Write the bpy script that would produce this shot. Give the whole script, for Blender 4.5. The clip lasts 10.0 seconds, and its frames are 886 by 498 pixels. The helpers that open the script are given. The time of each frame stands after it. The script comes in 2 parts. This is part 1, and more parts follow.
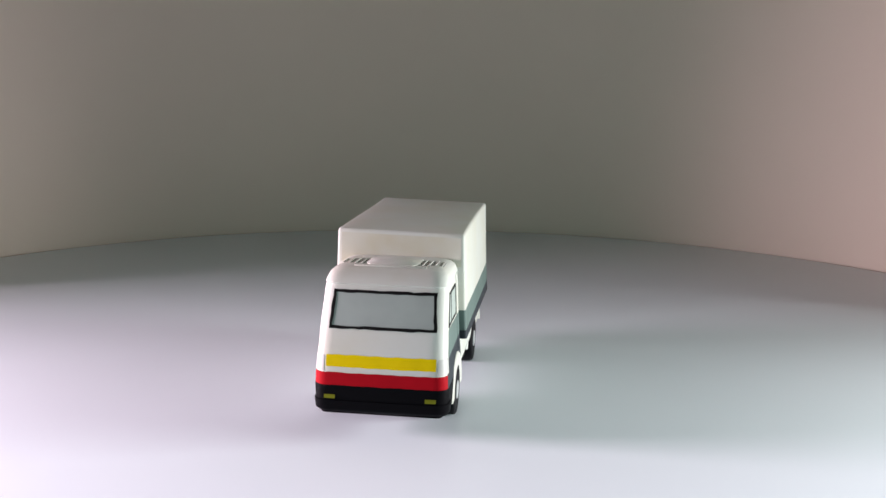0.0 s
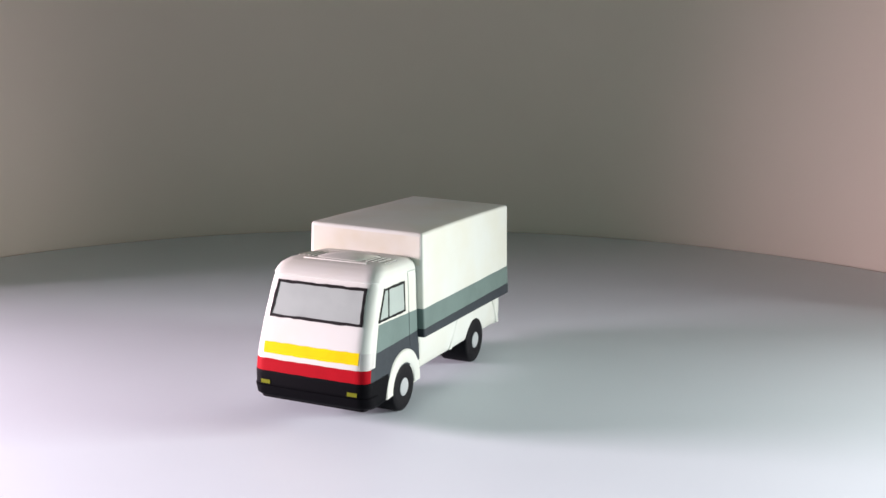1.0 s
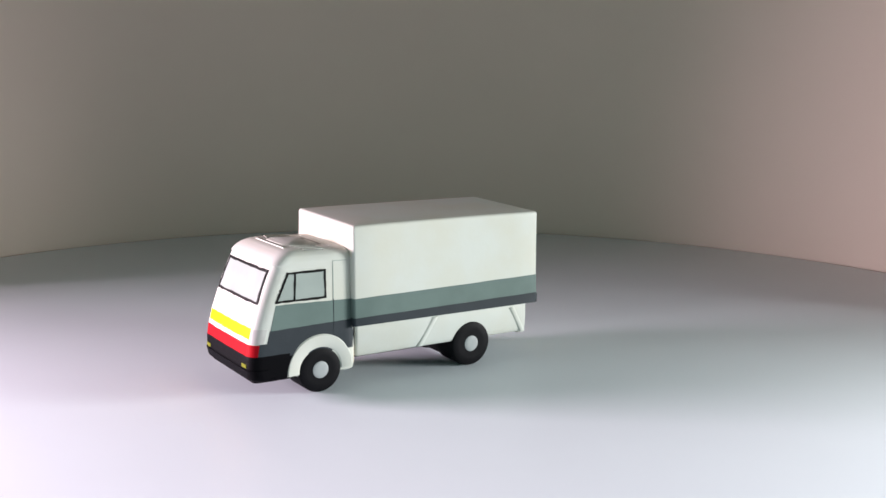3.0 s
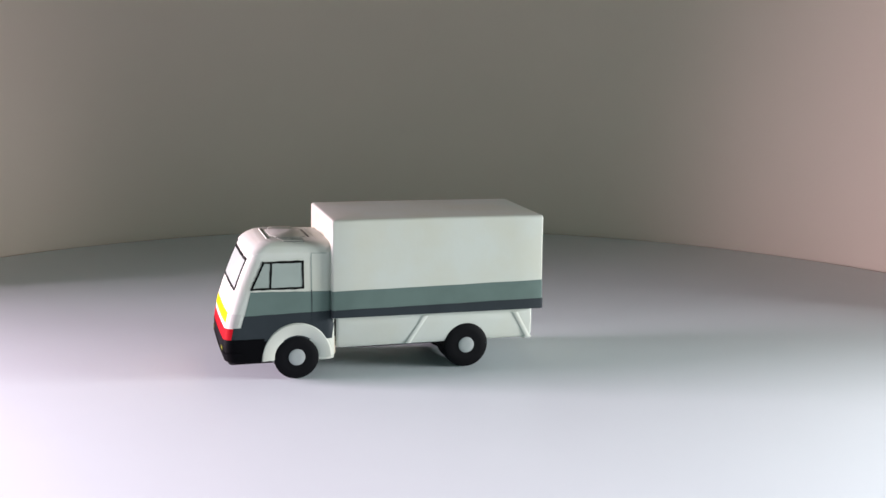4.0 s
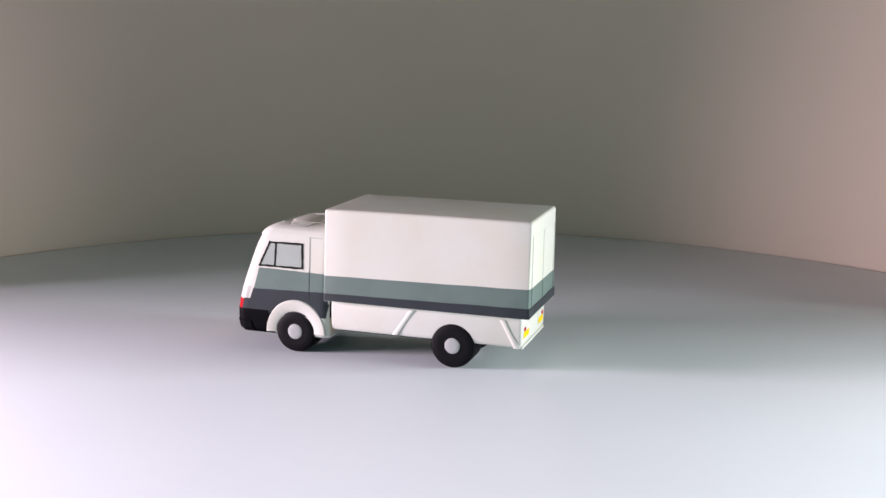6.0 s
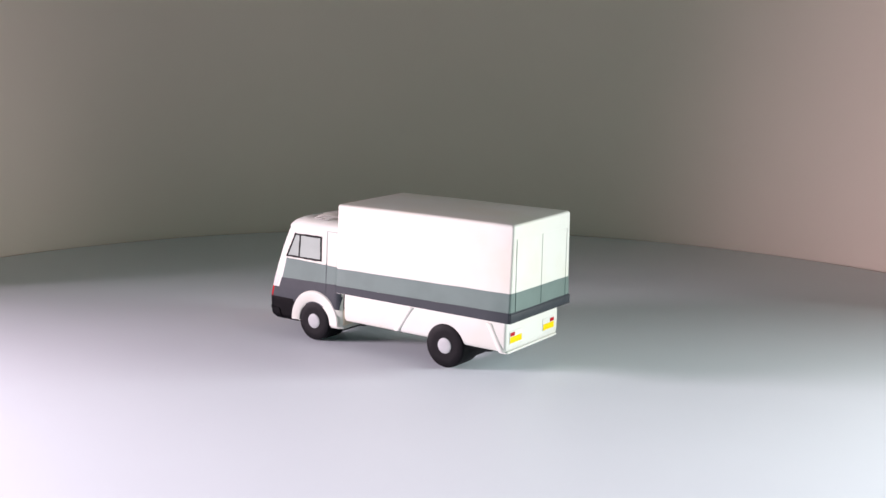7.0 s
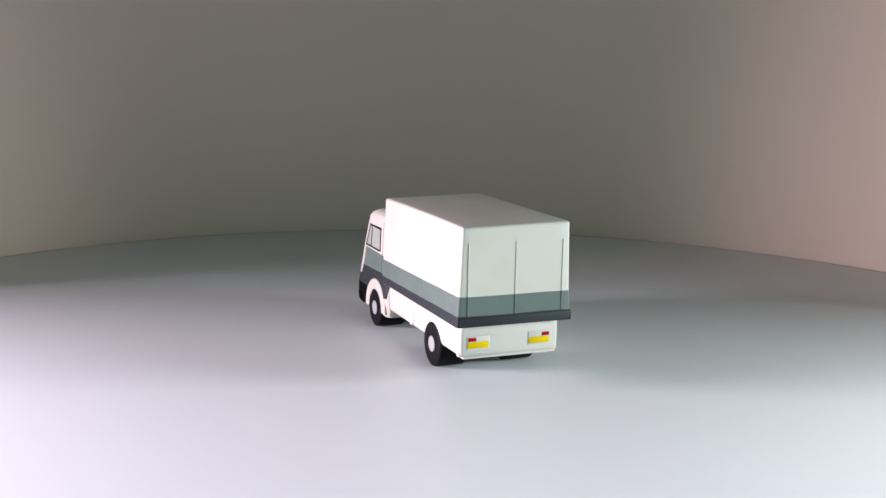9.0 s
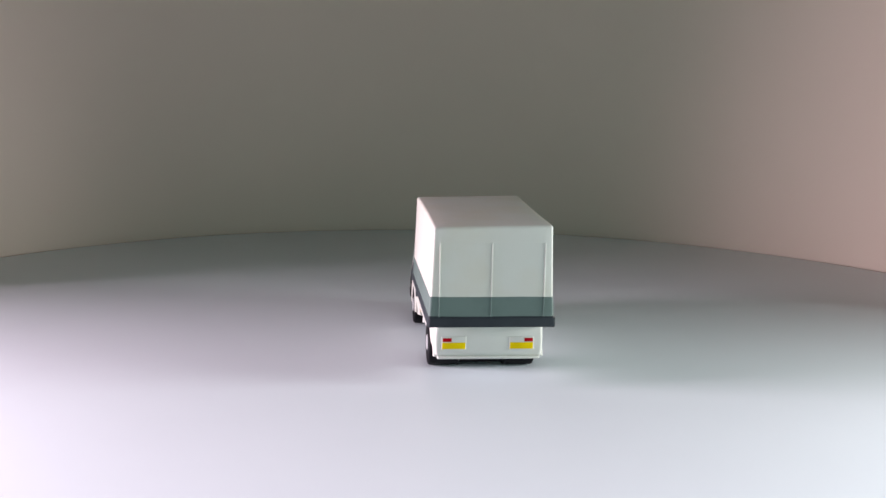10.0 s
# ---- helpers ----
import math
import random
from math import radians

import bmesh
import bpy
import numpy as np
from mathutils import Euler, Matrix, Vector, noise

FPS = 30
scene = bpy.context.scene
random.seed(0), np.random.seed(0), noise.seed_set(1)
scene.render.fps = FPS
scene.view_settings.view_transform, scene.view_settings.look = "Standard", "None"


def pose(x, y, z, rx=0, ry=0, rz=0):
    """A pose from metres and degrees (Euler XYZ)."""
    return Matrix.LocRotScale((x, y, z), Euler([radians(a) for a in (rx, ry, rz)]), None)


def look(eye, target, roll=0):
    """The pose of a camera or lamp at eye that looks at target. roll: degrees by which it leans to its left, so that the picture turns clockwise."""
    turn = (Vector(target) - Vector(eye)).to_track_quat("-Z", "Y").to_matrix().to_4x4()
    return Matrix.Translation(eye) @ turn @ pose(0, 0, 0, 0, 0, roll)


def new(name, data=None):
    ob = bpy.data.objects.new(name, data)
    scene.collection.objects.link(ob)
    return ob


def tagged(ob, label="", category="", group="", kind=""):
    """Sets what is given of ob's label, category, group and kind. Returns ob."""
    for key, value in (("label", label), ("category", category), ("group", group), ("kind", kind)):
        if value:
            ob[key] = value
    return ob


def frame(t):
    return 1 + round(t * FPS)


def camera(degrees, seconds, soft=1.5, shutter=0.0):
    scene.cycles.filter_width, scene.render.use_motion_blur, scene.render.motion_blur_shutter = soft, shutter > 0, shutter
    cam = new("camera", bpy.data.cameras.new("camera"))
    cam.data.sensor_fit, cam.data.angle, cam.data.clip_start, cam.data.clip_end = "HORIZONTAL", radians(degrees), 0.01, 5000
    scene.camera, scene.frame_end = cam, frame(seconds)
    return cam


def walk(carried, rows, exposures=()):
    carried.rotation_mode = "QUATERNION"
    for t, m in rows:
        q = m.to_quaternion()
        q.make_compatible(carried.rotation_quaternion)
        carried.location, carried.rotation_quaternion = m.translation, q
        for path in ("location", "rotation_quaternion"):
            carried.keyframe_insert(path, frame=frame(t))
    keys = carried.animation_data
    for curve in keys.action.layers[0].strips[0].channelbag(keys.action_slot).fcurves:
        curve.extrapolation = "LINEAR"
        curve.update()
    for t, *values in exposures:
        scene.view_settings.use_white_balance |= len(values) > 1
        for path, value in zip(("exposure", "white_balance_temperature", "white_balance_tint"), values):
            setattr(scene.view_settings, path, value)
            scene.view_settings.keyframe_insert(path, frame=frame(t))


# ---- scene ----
cam = camera(45.263, 10.0, soft=1.5)
EYE = pose(0.0, -0.31724, 0.09243, 90 - 10.2439, 0, 0.4654) @ pose(0, 0, 0, 0, 0, 1.1087)
walk(cam, [(0.0, EYE), (10.0, EYE)],
     [(0.0, 0.0), (2.5, 0.0), (4.0, 0.06), (5.5, 0.05), (7.0, 0.03), (7.5, -0.11), (8.0, -0.16), (8.5, -0.12), (9.0, -0.05), (9.5, 0.0), (10.0, 0.01)])

# ---- light ----
world = bpy.data.worlds.new("world")
scene.world = world
world.use_nodes = True
world.node_tree.nodes["Background"].inputs["Color"].default_value = (0.65, 1.0, 0.96, 1)
world.node_tree.nodes["Background"].inputs["Strength"].default_value = 0.76


def strip_lamp(name, eye, target, power, colour, along, across, spread):
    """A bar of light beside the turntable, out of view; its long side lies flat."""
    data = bpy.data.lights.new(name, "AREA")
    data.shape, data.size, data.size_y = "RECTANGLE", along, across
    data.energy, data.color, data.spread = power, colour, radians(spread)
    ob = new(name, data)
    ob.matrix_world = look(eye, target)
    return tagged(ob, "bar lamp shining low across the turntable", "lamp")


strip_lamp("lamp_pink", (-0.42, -0.065, 0.08), (-0.08, -0.175, 0.018), 1.84, (1.0, 0.765, 0.88), 0.13, 0.05, 96)
strip_lamp("lamp_white", (0.42, -0.06, 0.085), (0.08, -0.23, 0.008), 1.56, (0.975, 0.96, 0.955), 0.18, 0.05, 98)

# ---- materials ----


def material(name, colour, rough=0.55, spec=0.4, vary=0.06, scale=120.0, bump=0.07, bump_scale=900.0, stain=None):
    """A painted or moulded surface with mottling at two scales and a fine grain in relief."""
    m = bpy.data.materials.new(name)
    m.use_nodes = True
    nt, links = m.node_tree, m.node_tree.links
    bsdf = nt.nodes["Principled BSDF"]
    bsdf.inputs["Roughness"].default_value = rough
    bsdf.inputs["Specular IOR Level"].default_value = spec
    co = nt.nodes.new("ShaderNodeTexCoord")
    broad, fine = nt.nodes.new("ShaderNodeTexNoise"), nt.nodes.new("ShaderNodeTexNoise")
    for n, s, d in ((broad, scale, 3.0), (fine, bump_scale, 4.0)):
        n.inputs["Scale"].default_value, n.inputs["Detail"].default_value = s, d
        links.new(co.outputs["Object"], n.inputs["Vector"])
    ramp = nt.nodes.new("ShaderNodeValToRGB")
    other = stain or [c * (1 - 2 * vary) for c in colour]
    ramp.color_ramp.elements[0].color = (*other, 1)
    ramp.color_ramp.elements[1].color = (*colour, 1)
    ramp.color_ramp.elements[0].position, ramp.color_ramp.elements[1].position = 0.25, 0.6
    links.new(broad.outputs["Fac"], ramp.inputs["Fac"])
    links.new(ramp.outputs["Color"], bsdf.inputs["Base Color"])
    gloss = nt.nodes.new("ShaderNodeMapRange")
    gloss.inputs["To Min"].default_value, gloss.inputs["To Max"].default_value = rough - 0.08, rough + 0.08
    links.new(fine.outputs["Fac"], gloss.inputs["Value"])
    links.new(gloss.outputs["Result"], bsdf.inputs["Roughness"])
    b = nt.nodes.new("ShaderNodeBump")
    b.inputs["Strength"].default_value, b.inputs["Distance"].default_value = bump, 0.0003
    links.new(fine.outputs["Fac"], b.inputs["Height"])
    links.new(b.outputs["Normal"], bsdf.inputs["Normal"])
    return m


FOAM = material("cream_white_foam", (0.585, 0.612, 0.568), 0.5, 0.22, stain=(0.568, 0.57, 0.488), scale=60)
CHALK = material("bright_white_foam", (0.578, 0.603, 0.566), 0.5, 0.2, stain=(0.562, 0.572, 0.512), scale=90)
RAW = material("raw_cream_foam", (0.62, 0.54, 0.42), 0.8, 0.2, vary=0.12, scale=200)
AGED = material("yellowed_cream_foam", (0.585, 0.585, 0.505), 0.5, 0.22, stain=(0.525, 0.49, 0.345), scale=75)
SAGE = material("grey_green_paint", (0.125, 0.178, 0.163), 0.55, 0.2, scale=150)
SLATE = material("dark_slate_paint", (0.027, 0.035, 0.042), 0.55, 0.18, scale=150)
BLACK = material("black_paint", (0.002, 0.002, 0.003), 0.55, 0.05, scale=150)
RUBBER = material("black_wheel_paint", (0.003, 0.003, 0.0045), 0.6, 0.12, scale=200)
HUB = material("light_grey_hub_paint", (0.37, 0.395, 0.40), 0.5, 0.25, scale=250)
PANE = material("pale_grey_window_paint", (0.34, 0.392, 0.365), 0.7, 0.12, scale=120)
INK = material("black_line_paint", (0.005, 0.005, 0.005), 0.6, 0.12, scale=400)
RED = material("red_paint", (0.36, 0.003, 0.010), 0.6, 0.06, scale=160)
YELLOW = material("yellow_paint", (0.72, 0.55, 0.0015), 0.5, 0.06, scale=160)
SEAM = material("grey_seam", (0.22, 0.22, 0.21), 0.6, 0.2, scale=300)
LIME = material("yellow_green_paint", (0.16, 0.17, 0.008), 0.5, 0.12, scale=400)
CORNER = material("silver_grey_paint", (0.50, 0.50, 0.48), 0.45, 0.4, scale=200)
DISC = material("white_turntable_laminate", (0.70, 0.79, 0.838), 0.42, 0.35, vary=0.012, scale=18, bump=0.05, bump_scale=1400)
PAPER = material("warm_grey_backdrop_paper", (0.70, 0.578, 0.50), 0.9, 0.1, vary=0.02, scale=9, bump=0.12, bump_scale=700)
TABLE = material("dark_tabletop", (0.10, 0.095, 0.09), 0.6, 0.3, vary=0.05, scale=12)

GROUND = material("grey_tabletop", (0.42, 0.40, 0.38), 0.6, 0.3, vary=0.05, scale=12)

# ---- mesh helpers ----


def link(name, bm, mat, parent=None, label="", smooth=38):
    me = bpy.data.meshes.new(name)
    bmesh.ops.recalc_face_normals(bm, faces=bm.faces)
    bm.to_mesh(me)
    bm.free()
    me.materials.append(mat)
    me.shade_smooth()
    me.set_sharp_from_angle(angle=radians(smooth))
    ob = new(name, me)
    if parent:
        ob.parent = parent
    return tagged(ob, label)


def part(name, bm, mat, parent, label=""):
    return link(name, bm, mat, parent, label)


def skin(rings, cap=True):
    """A closed form through rings of points, from the lowest to the highest."""
    bm = bmesh.new()
    rows = [[bm.verts.new(p) for p in ring] for ring in rings]
    n = len(rows[0])
    for a, b in zip(rows, rows[1:]):
        for i in range(n):
            bm.faces.new((a[i], a[(i + 1) % n], b[(i + 1) % n], b[i]))
    if cap:
        bm.faces.new(rows[0][::-1])
        bm.faces.new(rows[-1])
    return bm


def rect_ring(x0, x1, y0, y1, r, z, n=5, split=False):
    """A rectangle with rounded corners at height z, four flat sides split for soft bending."""
    pts = []
    for cx, cy, a in ((x1 - r, y1 - r, 0), (x0 + r, y1 - r, 90), (x0 + r, y0 + r, 180), (x1 - r, y0 + r, 270)):
        for k in range(n + 1):
            t = radians(a + 90 * k / n)
            pts.append((cx + r * math.cos(t), cy + r * math.sin(t), z))
    out = []
    for k, p in enumerate(pts):
        q = pts[(k + 1) % len(pts)]
        out.append(p)
        if split and (k + 1) % (n + 1) == 0:
            m = 8
            out += [tuple(p[i] + (q[i] - p[i]) * j / m for i in range(3)) for j in range(1, m)]
    return out


def block(x0, x1, y0, y1, z0, z1, r=0.5, e=0.4):
    """A box with rounded uprights and softened top and bottom edges (millimetres)."""
    low = sorted(((z0 + e - e * math.sin(radians(30 * k)), e * (1 - math.cos(radians(30 * k)))) for k in range(4)))
    high = [(z0 + z1 - z, i) for z, i in reversed(low)]
    return skin([rect_ring((x0 + i) * MM, (x1 - i) * MM, (y0 + i) * MM, (y1 - i) * MM, max(r - i * 0.5, 0.1) * MM, z * MM, 3)
                 for z, i in low + high])


def patch(surface, corners, nu=6, nv=4, proud=0.10, sunk=0.08, wobble=0.0):
    """A thin coat on a surface: four corners in the surface's own (u, v), counted round, raised a little."""
    bm = bmesh.new()
    a, b, c, d = [Vector(p) for p in corners]
    top, low = [], []
    for j in range(nv + 1):
        t, u_row, l_row = j / nv, [], []
        for i in range(nu + 1):
            s = i / nu
            uv = (a * (1 - s) + b * s) * (1 - t) + (d * (1 - s) + c * s) * t
            if wobble and j in (0, nv):
                uv += Vector((noise.noise((uv.y * 0.5, uv.x * 3.1, 5.2)), noise.noise((uv.x * 0.5, uv.y * 3.1, 0.7)))) * wobble
            p, n = surface(uv.x, uv.y)
            u_row.append(bm.verts.new((p + n * proud) * MM))
            l_row.append(bm.verts.new((p - n * sunk) * MM))
        top.append(u_row)
        low.append(l_row)
    for j in range(nv):
        for i in range(nu):
            bm.faces.new((top[j][i], top[j][i + 1], top[j + 1][i + 1], top[j + 1][i]))
            bm.faces.new((low[j][i], low[j + 1][i], low[j + 1][i + 1], low[j][i + 1]))
    rim = [(0, i) for i in range(nu)] + [(j, nu) for j in range(nv)] + [(nv, i) for i in range(nu, 0, -1)] + [(j, 0) for j in range(nv, 0, -1)]
    for k, (j, i) in enumerate(rim):
        jj, ii = rim[(k + 1) % len(rim)]
        bm.faces.new((top[j][i], low[j][i], low[jj][ii], top[jj][ii]))
    return bm


def line_patches(surface, corners, w, proud=0.16):
    """Painted lines of width w along the outline of a four-cornered patch, as one mesh."""
    whole = bmesh.new()
    pts = [Vector(p) for p in corners]
    for k in range(len(pts) if len(pts) > 2 else 1):
        p, q = pts[k], pts[(k + 1) % len(pts)]
        d = (q - p).normalized()
        n = Vector((-d.y, d.x)) * w / 2
        p, q = p - d * w / 2, q + d * w / 2
        bm = patch(surface, (p - n, q - n, q + n, p + n), 18, 1, proud + 0.01 * k, wobble=w * 0.32)
        me = bpy.data.meshes.new("line")
        bm.to_mesh(me)
        bm.free()
        whole.from_mesh(me)
        bpy.data.meshes.remove(me)
    return whole


def lathe(profile, axis_y, n=40):
    """A solid turned about the y axis: profile of (y, radius) in millimetres."""
    rings = []
    for y, r in profile:
        rings.append([(r * math.cos(2 * math.pi * k / n) * MM, y * axis_y * MM, r * math.sin(2 * math.pi * k / n) * MM) for k in range(n)])
    return skin(rings)


MM = 0.001

# ---- setting ----


def disc_mesh(radius, thick, bevel, n=160):
    rings = [(radius - 0.006, -thick), (radius - bevel, -thick), (radius, -thick + bevel), (radius, -bevel), (radius - bevel * 0.3, -bevel * 0.3),
             (radius - bevel, 0.0), (radius * 0.6, 0.0), (radius * 0.25, 0.0), (0.01, 0.0)]
    return skin([[(r * math.cos(2 * math.pi * k / n), r * math.sin(2 * math.pi * k / n), z) for k in range(n)] for r, z in rings])


turntable = new("turntable")
tagged(turntable, "plain white round turntable under the toy truck", "turntable")
link("platter", disc_mesh(0.2525, 0.012, 0.0012), DISC, turntable, "white smooth round platter", smooth=50)
link("base", skin([[(r * math.cos(k * math.pi / 32), r * math.sin(k * math.pi / 32), z) for k in range(64)]
                   for r, z in ((0.11, -0.04), (0.11, -0.016), (0.106, -0.012))]), TABLE, turntable, "dark round base")

bm = bmesh.new()
bmesh.ops.create_grid(bm, x_segments=1, y_segments=1, size=30)
ground = link("ground", bm, GROUND)
ground.location.z = -0.04
tagged(ground, "plain grey table surface under the turntable", "tabletop", kind="structure")


def backdrop_mesh(radius, half_angle, z0, z1, thick=0.002, n=96):
    """A sheet of paper curved round the back of the turntable, its ends running to the front."""
    bm = bmesh.new()
    cols = []
    for k in range(n + 1):
        a = radians(90 - half_angle + 2 * half_angle * k / n)
        c, s = math.cos(a), math.sin(a)
        cols.append([bm.verts.new((r * c, r * s, z)) for r, z in ((radius, z0), (radius, z1), (radius + thick, z1), (radius + thick, z0))])
    for p, q in zip(cols, cols[1:]):
        for i in range(4):
            bm.faces.new((p[i], q[i], q[(i + 1) % 4], p[(i + 1) % 4]))
    bm.faces.new(cols[0])
    bm.faces.new(cols[-1][::-1])
    return bm


backdrop = link("backdrop", backdrop_mesh(0.2555, 77.0, -0.04, 0.42), PAPER)
tagged(backdrop, "warm grey paper backdrop curved round the turntable", "backdrop", kind="structure")

# Unseen slab, added only to block the world's light from high angles.
bm = bmesh.new()
bmesh.ops.create_cube(bm, size=1, matrix=Matrix.Diagonal((9.0, 9.0, 0.1, 1)))
tagged(link("ceiling", bm, TABLE), "unseen slab added to cut light from above", "ceiling", kind="structure").location = (0, 0, 1.7)

# ---- toy truck: x forward, y to its left, millimetres ----
truck = new("toy_truck")
tagged(truck, "white foam toy box truck with grey side stripes", "toy truck")

# cab: front edge and half width by height
FRONT = ((5.2, 61.6), (6.2, 62.9), (9, 63.6), (12, 63.6), (16, 63.1), (20, 62.2), (24, 60.9), (28, 59.5), (32, 57.95), (35, 56.6), (36.3, 55.95), (36.65, 56.15), (37.6, 55.5), (38.8, 53.9), (39.8, 51.8), (40.3, 49.4))
WIDE = ((5.2, 15.9), (6.2, 16.5), (12, 16.7), (16, 16.4), (20, 16.0), (26, 15.75), (32, 15.5), (35, 15.35), (36.3, 15.2), (36.65, 15.3), (37.5, 15.15), (38.8, 14.6), (39.7, 13.6), (40.15, 12.4), (40.3, 11.2))
CAB_BACK, CORNER_R = 31.7, 2.9


def along(table, z):
    return float(np.interp(z, [a for a, _ in table], [b for _, b in table]))


def cab_point(s, z):
    """A point of the cab's skin and its outward normal: s runs from the middle of the front round the corner to the side."""
    xf, hw, r = along(FRONT, z), along(WIDE, z), CORNER_R
    if s < 0:  # the soft moulding is a little fuller on its right
        hw += 0.5 * min(1.0, max(0.0, (z - 12) / 8))
    side, q = (1 if s >= 0 else -1), abs(s)
    flat, arc = hw - r, r * math.pi / 2
    if q <= flat:
        p, n = Vector((xf, q, z)), Vector((1, 0, 0))
    elif q <= flat + arc:
        a = (q - flat) / r
        p, n = Vector((xf - r + r * math.cos(a), flat + r * math.sin(a), z)), Vector((math.cos(a), math.sin(a), 0))
    else:
        p, n = Vector((xf - r - (q - flat - arc), hw, z)), Vector((0, 1, 0))
    p.x -= 0.25 * (min(q, flat + arc) / 16.0) ** 2 if q < flat + arc else 0.25 * ((flat + arc) / 16.0) ** 2 * max(0.0, 1 - (q - flat - arc) / 6)
    if n.x > 0.2:
        n = (n + Vector((0, 0, 0.3 if z > 16 else 0.0))).normalized()
    k = min(1.0, max(0.0, (34.0 - p.x) / 2.3))
    p.y -= 1.5 * (1 - math.sqrt(1 - 0.95 * k * k))
    p.z -= 0.7 * min(1.0, max(0.0, (z - 35) / 5)) * min(1.0, max(0.0, (52 - p.x) / 20))
    p.y *= side
    n.y *= side
    return p, n


def side_s(x, z):
    """The s at which the cab's side reaches x."""
    lo, hi = 0.0, 60.0
    for _ in range(40):
        mid = (lo + hi) / 2
        if cab_point(mid, z)[0].x > x:
            lo = mid
        else:
            hi = mid
    return lo


def cab_side(side):
    """The cab's side as a surface of (x, z)."""
    def f(x, z):
        p, n = cab_point(side * side_s(x, z), z)
        return p, n
    return f


def roof_z(x):
    """The roof's height, which falls a little to the rear."""
    return 40.3 - 0.7 * min(1.0, max(0.0, (52 - x) / 20))


def cab_mesh():
    rings = []
    zs = [5.2, 5.6, 6.2, 7.5, 9, 12, 14, 16, 18, 20, 22, 24, 26, 28, 30, 32, 34, 35, 36.3, 36.65, 37.2, 37.8, 38.4, 38.8, 39.2, 39.5, 39.8, 40.0, 40.15, 40.3]
    for z in zs:
        smax = side_s(CAB_BACK, z)
        m = 64
        rings.append([tuple(cab_point(smax * (1 - 2 * k / m), z)[0] * MM) for k in range(m + 1)])
    # the roof closes in a shallow crown
    for inset, rise in ((0.6, 0.08), (0.12, 0.12)):
        base_ring = rings[len(zs) - 1]
        cx = (CAB_BACK + 8) * MM
        ring = [(cx + (p[0] - cx) * (inset + 0.35 if p[0] > cx else 1.0), p[1] * inset) for p in base_ring]
        rings.append([(x, y, roof_z(x / MM) * MM + rise * MM) for x, y in ring])
    return skin(rings)


cab = part("cab", cab_mesh(), FOAM, truck, "cream white moulded cab with rounded edges")

# painted bands round the cab
def band(name, z0, z1, s0, s1, mat, label, proud=0.1, n=40, wobble=0.0, rows=4):
    return part(name, patch(cab_point, ((s0, z0), (s1, z0), (s1, z1), (s0, z1)), n, rows, proud, wobble=wobble), mat, cab, label)


S_BUMP = side_s(52.0, 9)
band("bumper", 5.2, 12.55, -S_BUMP, S_BUMP, BLACK, "black painted bumper", 0.14, 60, 0.12, rows=14)
band("bumper_lip", 5.3, 8.7, -20.5, 20.5, BLACK, "black lower lip of the bumper", 0.42, 60, rows=8)
band("red_stripe", 12.5, 15.7, -17.3, 17.3, RED, "red painted stripe over the bumper", 0.08, 40, 0.15)
band("yellow_stripe", 17.0, 20.0, -13.7, 13.7, YELLOW, "bright yellow painted stripe", 0.06, 40, 0.15)
for sd in (1, -1):
    band("corner_marker", 16.0, 19.8, sd * 14.2, sd * 18.4, CORNER, "silver grey painted corner marker", 0.05, 12)
    lamp = band("headlight", 9.2, 10.2, sd * 11.2, sd * 13.9, LIME, "small yellow-green painted headlight", 0.3, 8)
    surf = cab_side(sd)
    x_f = 57.6
    part("side_stripe", patch(surf, ((32.1, 19.7), (x_f - 0.2, 19.2), (x_f - 2.0, 26.0), (32.1, 25.4)), 24, 4, 0.08, wobble=0.1), SAGE, cab, "grey-green painted side stripe")
    part("lower_stripe", patch(surf, ((32.1, 15.85), (58.6, 15.85), (x_f, 19.2), (32.1, 19.7)), 24, 3, 0.06), SLATE, cab, "dark slate painted lower side")
    part("lower_panel", patch(cab_point, ((sd * side_s(32.1, 14), 11.6), (sd * 17.25, 11.6), (sd * 17.25, 15.9), (sd * side_s(32.1, 14), 15.9)), 30, 4, 0.065), SLATE, cab, "dark slate painted lower side")
    part("sill", patch(surf, ((50.5, 6.0), (61.2, 6.0), (60.2, 11.8), (50.5, 11.8)), 10, 3, 0.1), BLACK, cab, "black painted sill")
    part("side_window", patch(surf, ((40.75, 26.65), (55.4, 26.8), (51.9, 34.3), (40.75, 34.3)), 16, 6, 0.09), PANE, cab, "pale grey painted side window")
    part("window_line", line_patches(surf, ((40.75, 26.65), (55.4, 26.8), (51.9, 34.3), (40.75, 34.3)), 0.6), INK, cab, "thin black painted window outline")
    part("window_divider", line_patches(surf, ((50.1, 26.8), (49.8, 34.2)), 0.62), INK, cab, "thin black painted divider")
    part("door_seam", line_patches(surf, ((38.3, 26.0), (38.3, 36.8)), 0.22, 0.1), PANE, cab, "fine door seam")
    part("door_seam", line_patches(surf, ((38.3, 16.6), (38.3, 25.9)), 0.25, 0.12), SLATE, cab, "fine dark door seam")
    part("door_seam", line_patches(surf, ((34.0, 36.7), (38.3, 36.8)), 0.2, 0.1), PANE, cab, "fine door seam")

WS = ((-13.1, 26.4), (13.0, 26.4), (12.5, 34.85), (-12.6, 34.85))
part("windscreen", patch(cab_point, WS, 30, 8, 0.08), PANE, cab, "pale grey painted windscreen")
part("windscreen_line", line_patches(cab_point, WS, 0.72), INK, cab, "black painted windscreen outline")

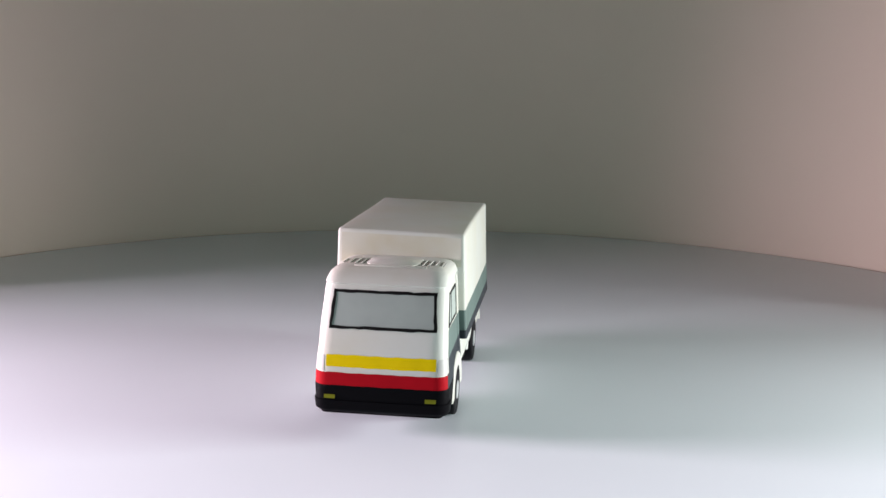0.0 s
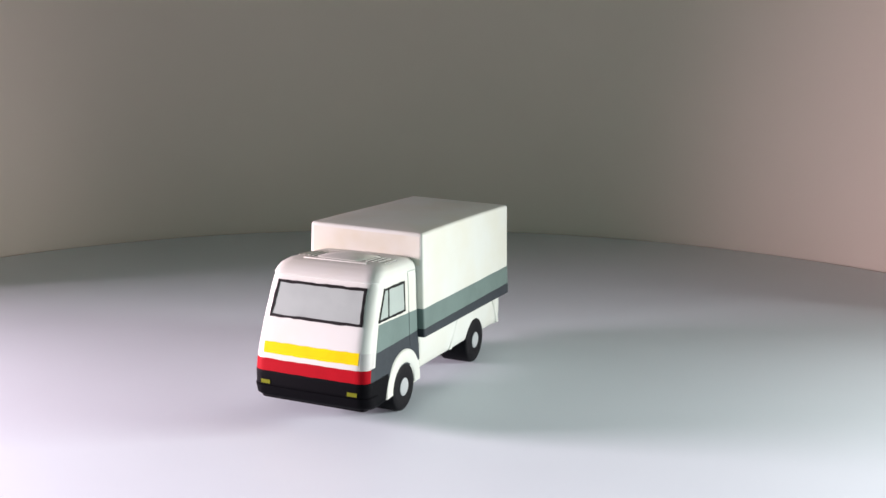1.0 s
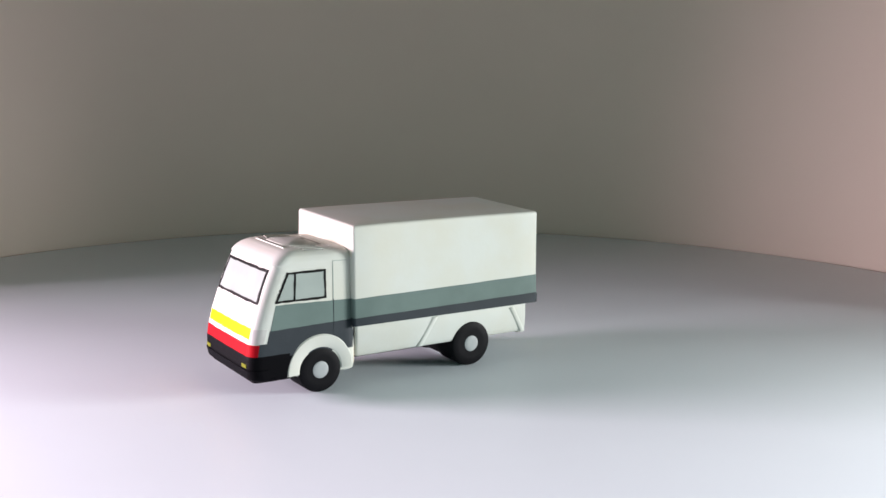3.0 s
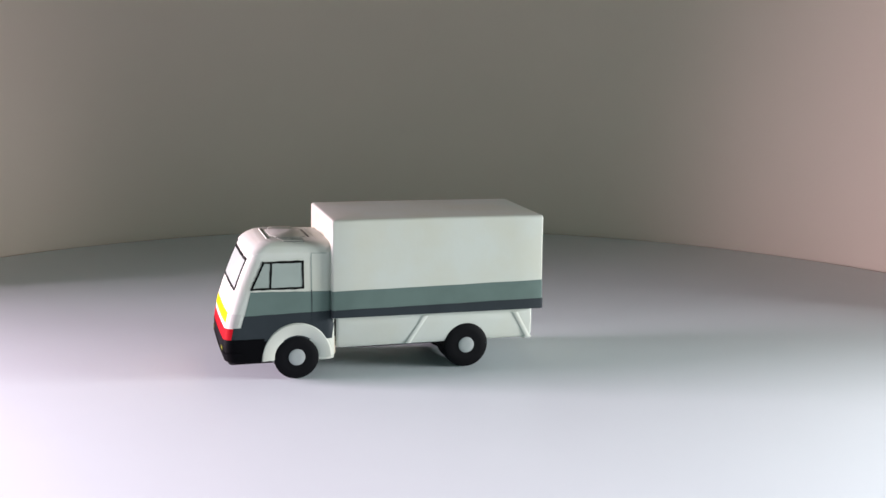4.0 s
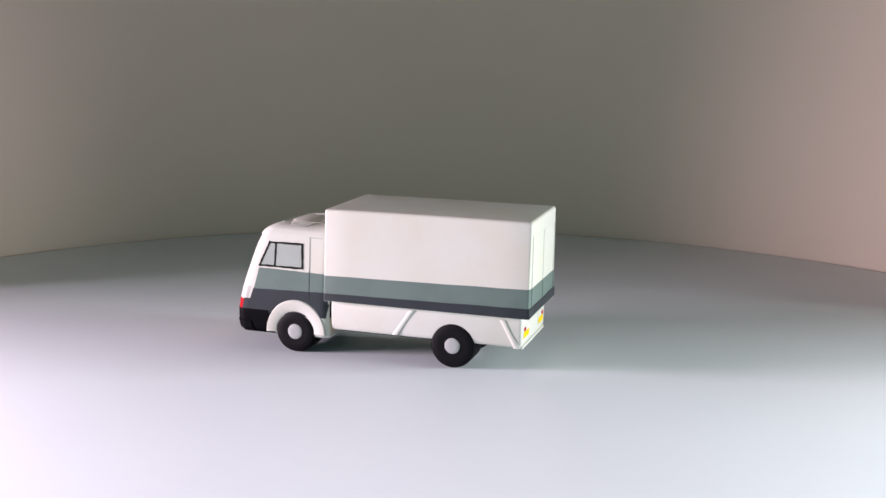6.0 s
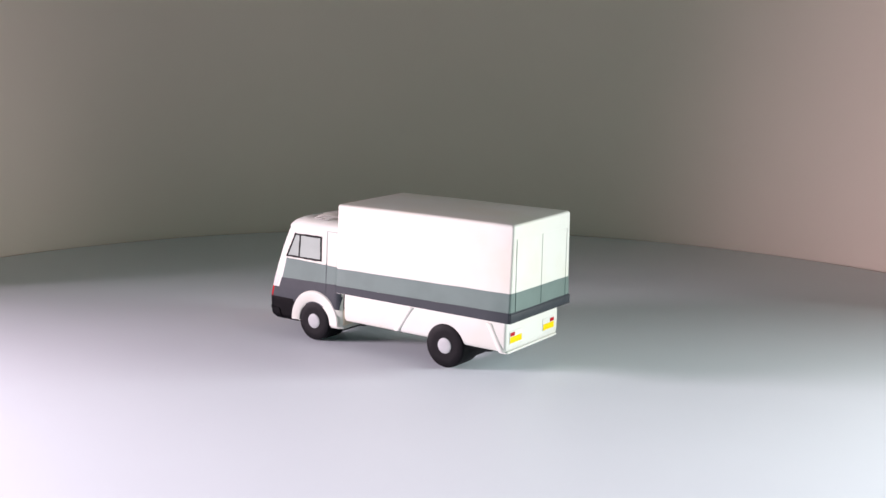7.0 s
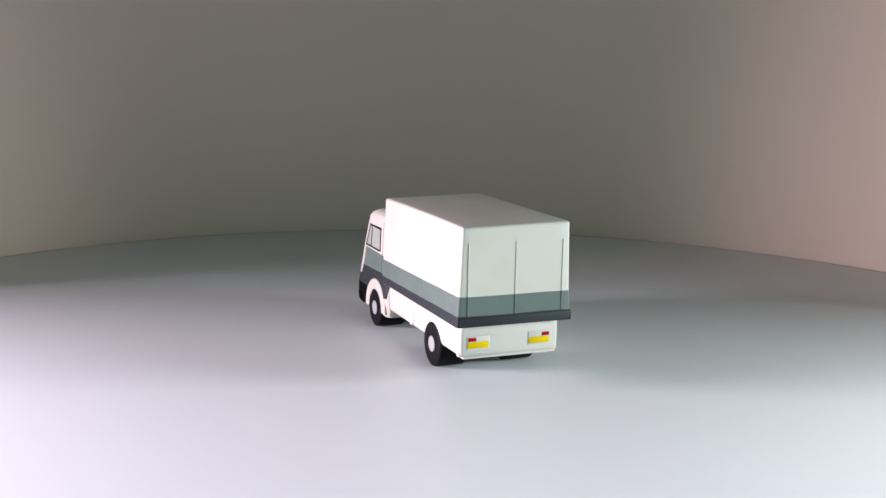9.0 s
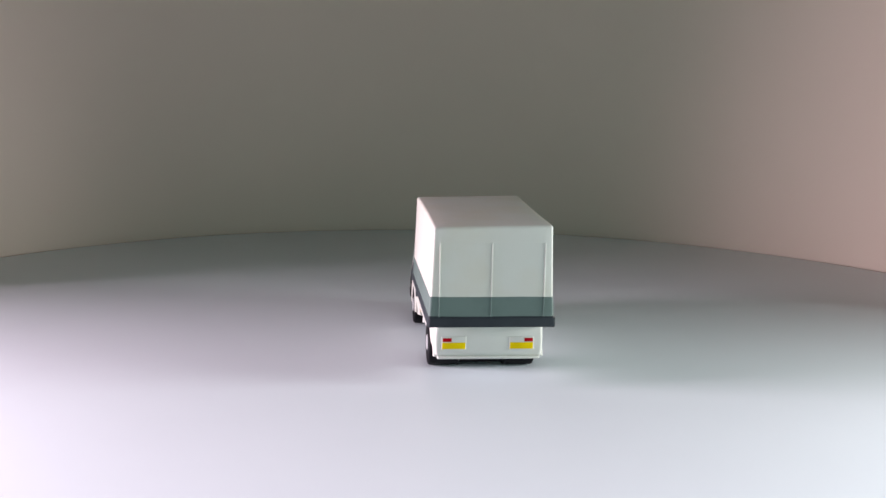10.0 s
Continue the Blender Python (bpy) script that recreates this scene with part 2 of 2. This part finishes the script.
# roof hatch, its rim, and the vents beside it
def roof_bar(x0, x1, y0, y1, h, e=0.12):
    """A low bar that follows the roof's slope."""
    bm = block(x0, x1, y0, y1, -0.6, h, min(0.12, (x1 - x0) / 3, (y1 - y0) / 3), e)
    for v in bm.verts:
        v.co.z += roof_z(v.co.x / MM) * MM
    return bm


def hatch_ring(i, h):
    """The hatch's outline, its front corners cut, drawn in towards a peak behind its middle."""
    pts = ((38.6, -6.9), (46.9, -6.9), (48.8, -5.4), (48.8, 5.4), (46.9, 6.9), (38.6, 6.9))
    return [((x + (41.6 - x) * i) * MM, y * (1 - i) * MM, (roof_z(x + (41.6 - x) * i) + h) * MM) for x, y in pts]


hatch = skin([hatch_ring(i, h) for i, h in ((0, -0.5), (0, 0.18), (0.04, 0.34), (0.5, 0.72), (0.88, 1.02), (0.97, 1.06))])
part("roof_hatch", hatch, FOAM, cab, "low raised roof hatch")
part("roof_rim", roof_bar(49.9, 50.3, -9.2, 9.2, 0.12, 0.1), FOAM, cab, "thin raised roof rim")
part("roof_rim", roof_bar(35.8, 36.2, -10.0, 10.0, 0.14, 0.1), FOAM, cab, "thin raised roof rim")
part("roof_slot", roof_bar(37.4, 37.85, -6.6, 6.6, 0.18, 0.03), SEAM, cab, "dark slot behind the hatch")
for sd in (1, -1):
    for k in range(4):
        y, drop = sd * (7.9 + (1.55 if sd > 0 else 1.7) * k), (0.0, 0.03, 0.1, 0.28)[k]
        part("roof_rib", roof_bar(39.8, 47.6 - 0.5 * k, y - 0.24, y + 0.24, 0.28 - drop), FOAM, cab)
        part("roof_vent", roof_bar(39.9, 47.4 - 0.5 * k, y + 0.26, y + 0.46, 0.14 - drop, 0.03), SEAM, cab, "dark vent slit")

# wheel arches
def arch_mesh(side, cx, cz, r0, r1, a0, a1, y0, y1, n=28):
    bm = bmesh.new()
    cols = []
    for k in range(n + 1):
        a = radians(a0 + (a1 - a0) * k / n)
        c, s = math.cos(a), math.sin(a)
        prof = ((r0, y0), (r0, y1 - 0.15), (r0 + 0.2, y1), (r1 - 0.45, y1), (r1 - 0.1, y1 - 0.3), (r1, y0))
        cols.append([bm.verts.new(((cx + r * c) * MM, side * y * MM, (cz + r * s) * MM)) for r, y in prof])
    m = len(cols[0])
    for p, q in zip(cols, cols[1:]):
        for i in range(m):
            bm.faces.new((p[i], q[i], q[(i + 1) % m], p[(i + 1) % m]))
    bm.faces.new(cols[0])
    bm.faces.new(cols[-1][::-1])
    return bm


for sd in (1, -1):
    part("wheel_arch", arch_mesh(sd, 42.7, 6.5, 6.5, 10.2, -4, 182, 15.0, 16.9), CHALK, cab, "white raised wheel arch")

# cargo box
BOX = ((17.6, 17.9), (20.6, 17.75), (26, 17.45), (36, 17.1), (44.6, 16.85))


def box_ring(z, off=0.0, rear=0.0, inset=0.0):
    hw = along(BOX, z) + off - inset
    ring = rect_ring((-32.2 - off - rear + inset) * MM, (32.7 + off - inset) * MM, -hw * MM, hw * MM, min(0.7, hw * 0.8) * MM, z * MM, 4, True)
    out = []
    for x, y, zz in ring:
        u = max(0.0, 1 - (x / 0.033) ** 2)
        k = max(0.0, (z - 26) / 20)
        # soft foam: the roof's edges are drawn in and sag a little along their length
        y *= 1 - (0.012 if y > 0 else 0.016) * u * k
        zz += 0.15 * MM * u * min(k, 1.0) ** 3
        # its right flank flares to the front, and the roof leans a little to the left
        if y < 0:
            y *= 1 + 0.040 * max(0.0, (x + 0.012) / 0.045)
        zz -= 0.020 * y * min(1.0, max(0.0, (z - 28) / 16))
        out.append((x, y, zz))
    return out


def box_mesh():
    zs = [17.6, 18.5, 20.6, 23, 26, 30, 34, 38, 42, 44.6, 45.4]
    rings = [box_ring(z) for z in zs]
    for k in range(1, 6):
        a = radians(18 * k)
        rings.append(box_ring(45.55 + 0.85 * math.sin(a), inset=0.8 * (1 - math.cos(a))))
    rings += [box_ring(46.62, inset=5.0), box_ring(46.75, inset=11.0), box_ring(46.76, inset=15.6)]
    return skin(rings)


box = part("cargo_box", box_mesh(), FOAM, truck, "cream white box body with soft rounded edges")


def front_face(y, z):
    return Vector((32.7, y, z - 0.020 * y * min(1.0, max(0.0, (z - 28) / 16)))), Vector((1, 0, 0))


part("front_panel", patch(front_face, ((-16.5, 37.5), (16.1, 37.5), (16.0, 45.3), (-16.4, 45.3)), 12, 6, 0.04), AGED, box, "yellowed cream front of the box with brownish stains")


def slope_band(zlo, zhi, off):
    """A coat round the box between two heights that each rise slightly to the rear: (front, rear)."""
    rings = []
    for t, o in ((0, -0.15), (0, off), (0.33, off), (0.66, off), (1, off), (1, -0.15)):
        ring = []
        for x, y, _ in box_ring((zlo[0] + zhi[0]) / 2, o):
            u = (0.0327 - x) / 0.0649
            a, b = zlo[0] + (zlo[1] - zlo[0]) * u, zhi[0] + (zhi[1] - zhi[0]) * u
            b += 0.22 * noise.noise((x * 160, y * 160, 2.0))
            z = a + (b - a) * t
            hw, ref = along(BOX, z), along(BOX, (zlo[0] + zhi[0]) / 2)
            ring.append((x, y * (hw + o) / (ref + o), z * MM))
        rings.append(ring)
    return skin(rings, cap=False)


part("side_stripe", slope_band((20.0, 20.7), (25.5, 26.3), 0.07), SAGE, box, "broad grey-green painted stripe")
part("lower_stripe", slope_band((17.7, 17.6), (20.0, 20.7), 0.12), SLATE, box, "dark slate painted lower stripe")
part("cab_back", block(31.2, 31.85, -14.7, 14.7, 9.6, 18.5, 0.3, 0.2), BLACK, cab, "black painted back of the cab")
part("underbody", block(33.0, 62.0, -15.3, 15.3, 4.9, 5.5, 1.5, 0.25), BLACK, cab, "black sheet in place of shade under the chassis of the cab")
part("rear_ledge", block(-32.5, -31.8, -18.2, 17.75, 17.5, 20.4, 0.5, 0.4), SLATE, box, "dark slate ledge under the rear doors")


def rear_face(y, z):
    return Vector((-32.2, y, z)), Vector((-1, 0, 0))


for y0, y1 in ((0.3, 14.78), (-14.68, 0.1)):
    door = part("rear_door", patch(rear_face, ((y0, 26.3), (y1, 26.3), (y1, 41.9), (y0, 41.9)), 4, 4, 0.05), FOAM, box, "cream white rear door")
    part("door_stripe", patch(rear_face, ((y0, 20.4), (y1, 20.4), (y1, 26.3), (y0, 26.3)), 4, 2, 0.11), SAGE, door, "grey-green painted door stripe")
for y in (14.9, 0.2, -14.8):
    rib = part("door_rib", block(-32.42, -32.0, y - 0.13, y + 0.13, 26.3, 41.6, 0.1, 0.1), FOAM, box)
    part("rib_stripe", block(-32.47, -32.0, y - 0.14, y + 0.14, 20.6, 26.3, 0.1, 0.1), SAGE, rib)

# chassis
def chassis_mesh():
    rings = []
    for z, i, ex in ((8.0, 1.2, 0.9), (8.25, 0.5, 0.4), (8.8, 0.15, 0.1), (10, 0, 0), (12, -0.1, 0), (14, -0.1, 0), (16, 0.0, 0), (17.8, 0.3, 0)):
        rings.append(rect_ring((-29.9 + ex) * MM, (31.15 - ex) * MM, (-15.3 + i) * MM, (15.7 - i) * MM, 0.9 * MM, z * MM, 4))
    return skin(rings)


chassis = part("chassis", chassis_mesh(), CHALK, truck, "bright white lower body")
# Sheet under the chassis; its black stands in for the shade beneath the truck.
part("underside", block(-10.0, 30.0, -12.5, 12.5, 7.1, 8.2, 1.0, 0.4), BLACK, chassis, "black sheet in place of shade under the chassis")
part("rear_lip", block(-30.2, -27.0, -14.6, 15.0, 7.6, 8.4, 0.6, 0.3), CHALK, chassis, "white lip along the lower rear edge")
for sd in (1, -1):
    y_out = 15.75 if sd > 0 else 15.35
    for name, xb, xt, zb, zt in (("flank_rib", 9.7, 4.2, 8.5, 16.7), ("rear_rib", -28.5, -24.0, 8.3, 16.3)):
        rib = skin([[((x + k) * MM, sd * (y_out + h) * MM, z * MM) for x, k, z in ((xb, -w, zb), (xb, w, zb), (xt, w, zt), (xt, -w, zt))]
                    for w, h in ((1.0, -0.5), (1.0, 0.0), (0.75, 0.22), (0.35, 0.34))])
        part(name, rib, CHALK, chassis, "raised slanting rib")
    y0, y1 = (6.7, 13.9) if sd > 0 else (-12.8, -5.6)
    plate = part("tail_light", block(-30.06, -29.7, y0, y1, 10.3, 14.2, 0.2, 0.06), CHALK, chassis, "white raised tail light panel")
    part("yellow_lens", block(-30.16, -29.8, y0 + 0.25, y1 - 0.25, 10.6, 12.5, 0.15, 0.08), YELLOW, plate, "yellow painted lens")
    a, b = (y1 - 3.0, y1 - 0.4) if sd > 0 else (y0 + 0.3, y0 + 2.8)
    part("red_lens", block(-30.16, -29.8, a, b, 12.7, 13.8, 0.15, 0.08), RED, plate, "red painted lens")
part("joint", block(30.0, 33.0, -15.0, 15.0, 10.0, 17.8, 0.4, 0.3), BLACK, chassis, "black joint behind the cab")
part("joint_foot", block(31.3, 32.3, -15.3, 15.3, 6.4, 11.8, 0.35, 0.35), RAW, chassis, "raw cream foam joint")

# wheels
def wheel(x, side, r, y_out):
    rim = part("wheel", lathe(((y_out - 9.5, r * 0.9), (y_out - 9.0, r), (y_out - 0.7, r), (y_out - 0.25, r - 0.2), (y_out, r - 0.6), (y_out + 0.02, r * 0.62), (y_out - 0.05, 2.5)), side), RUBBER, truck, "black painted wheel")
    rim.location = (x * MM, 0, r * MM)
    part("hub", lathe(((y_out - 0.4, 2.45), (y_out + 0.12, 2.4), (y_out + 0.24, 2.2), (y_out + 0.26, 1.0)), side, 32), HUB, rim, "light grey painted hub")


for sd in (1, -1):
    wheel(42.8, sd, 6.55, 16.8)
    wheel(-8.7, sd, 6.9, 16.05)
part("axle", block(39.6, 46.0, -10, 10, 1.2, 8, 1.2, 0.9), RUBBER, truck, "black axle block")
part("axle", block(-12.0, -5.4, -10, 10, 1.2, 9, 1.2, 1.0), RUBBER, truck, "black axle block")


def motions():
    """The platter turns steadily and carries the toy truck round, a little off its centre."""
    turns = ((0.0, -96.64), (0.5, -104.84), (1.0, -113.16), (1.5, -120.79), (2.0, -129.24), (2.5, -137.28), (3.0, -145.68), (3.5, -154.07), (4.0, -162.47), (4.5, -171.14), (5.0, -179.66), (5.5, -188.39), (6.0, -196.97), (6.5, -205.55), (7.0, -214.13), (7.5, -222.28), (8.0, -230.51), (8.5, -238.59), (9.0, -247.07), (9.5, -255.41), (10.0, -263.90))
    walk(turntable, [(t, pose(0, 0, 0, 0, 0, a)) for t, a in turns])
    walk(truck, [(t, pose(0, 0, 0, 0, 0, a) @ pose(0.00566, -0.00891, 0.0)) for t, a in turns])


motions()
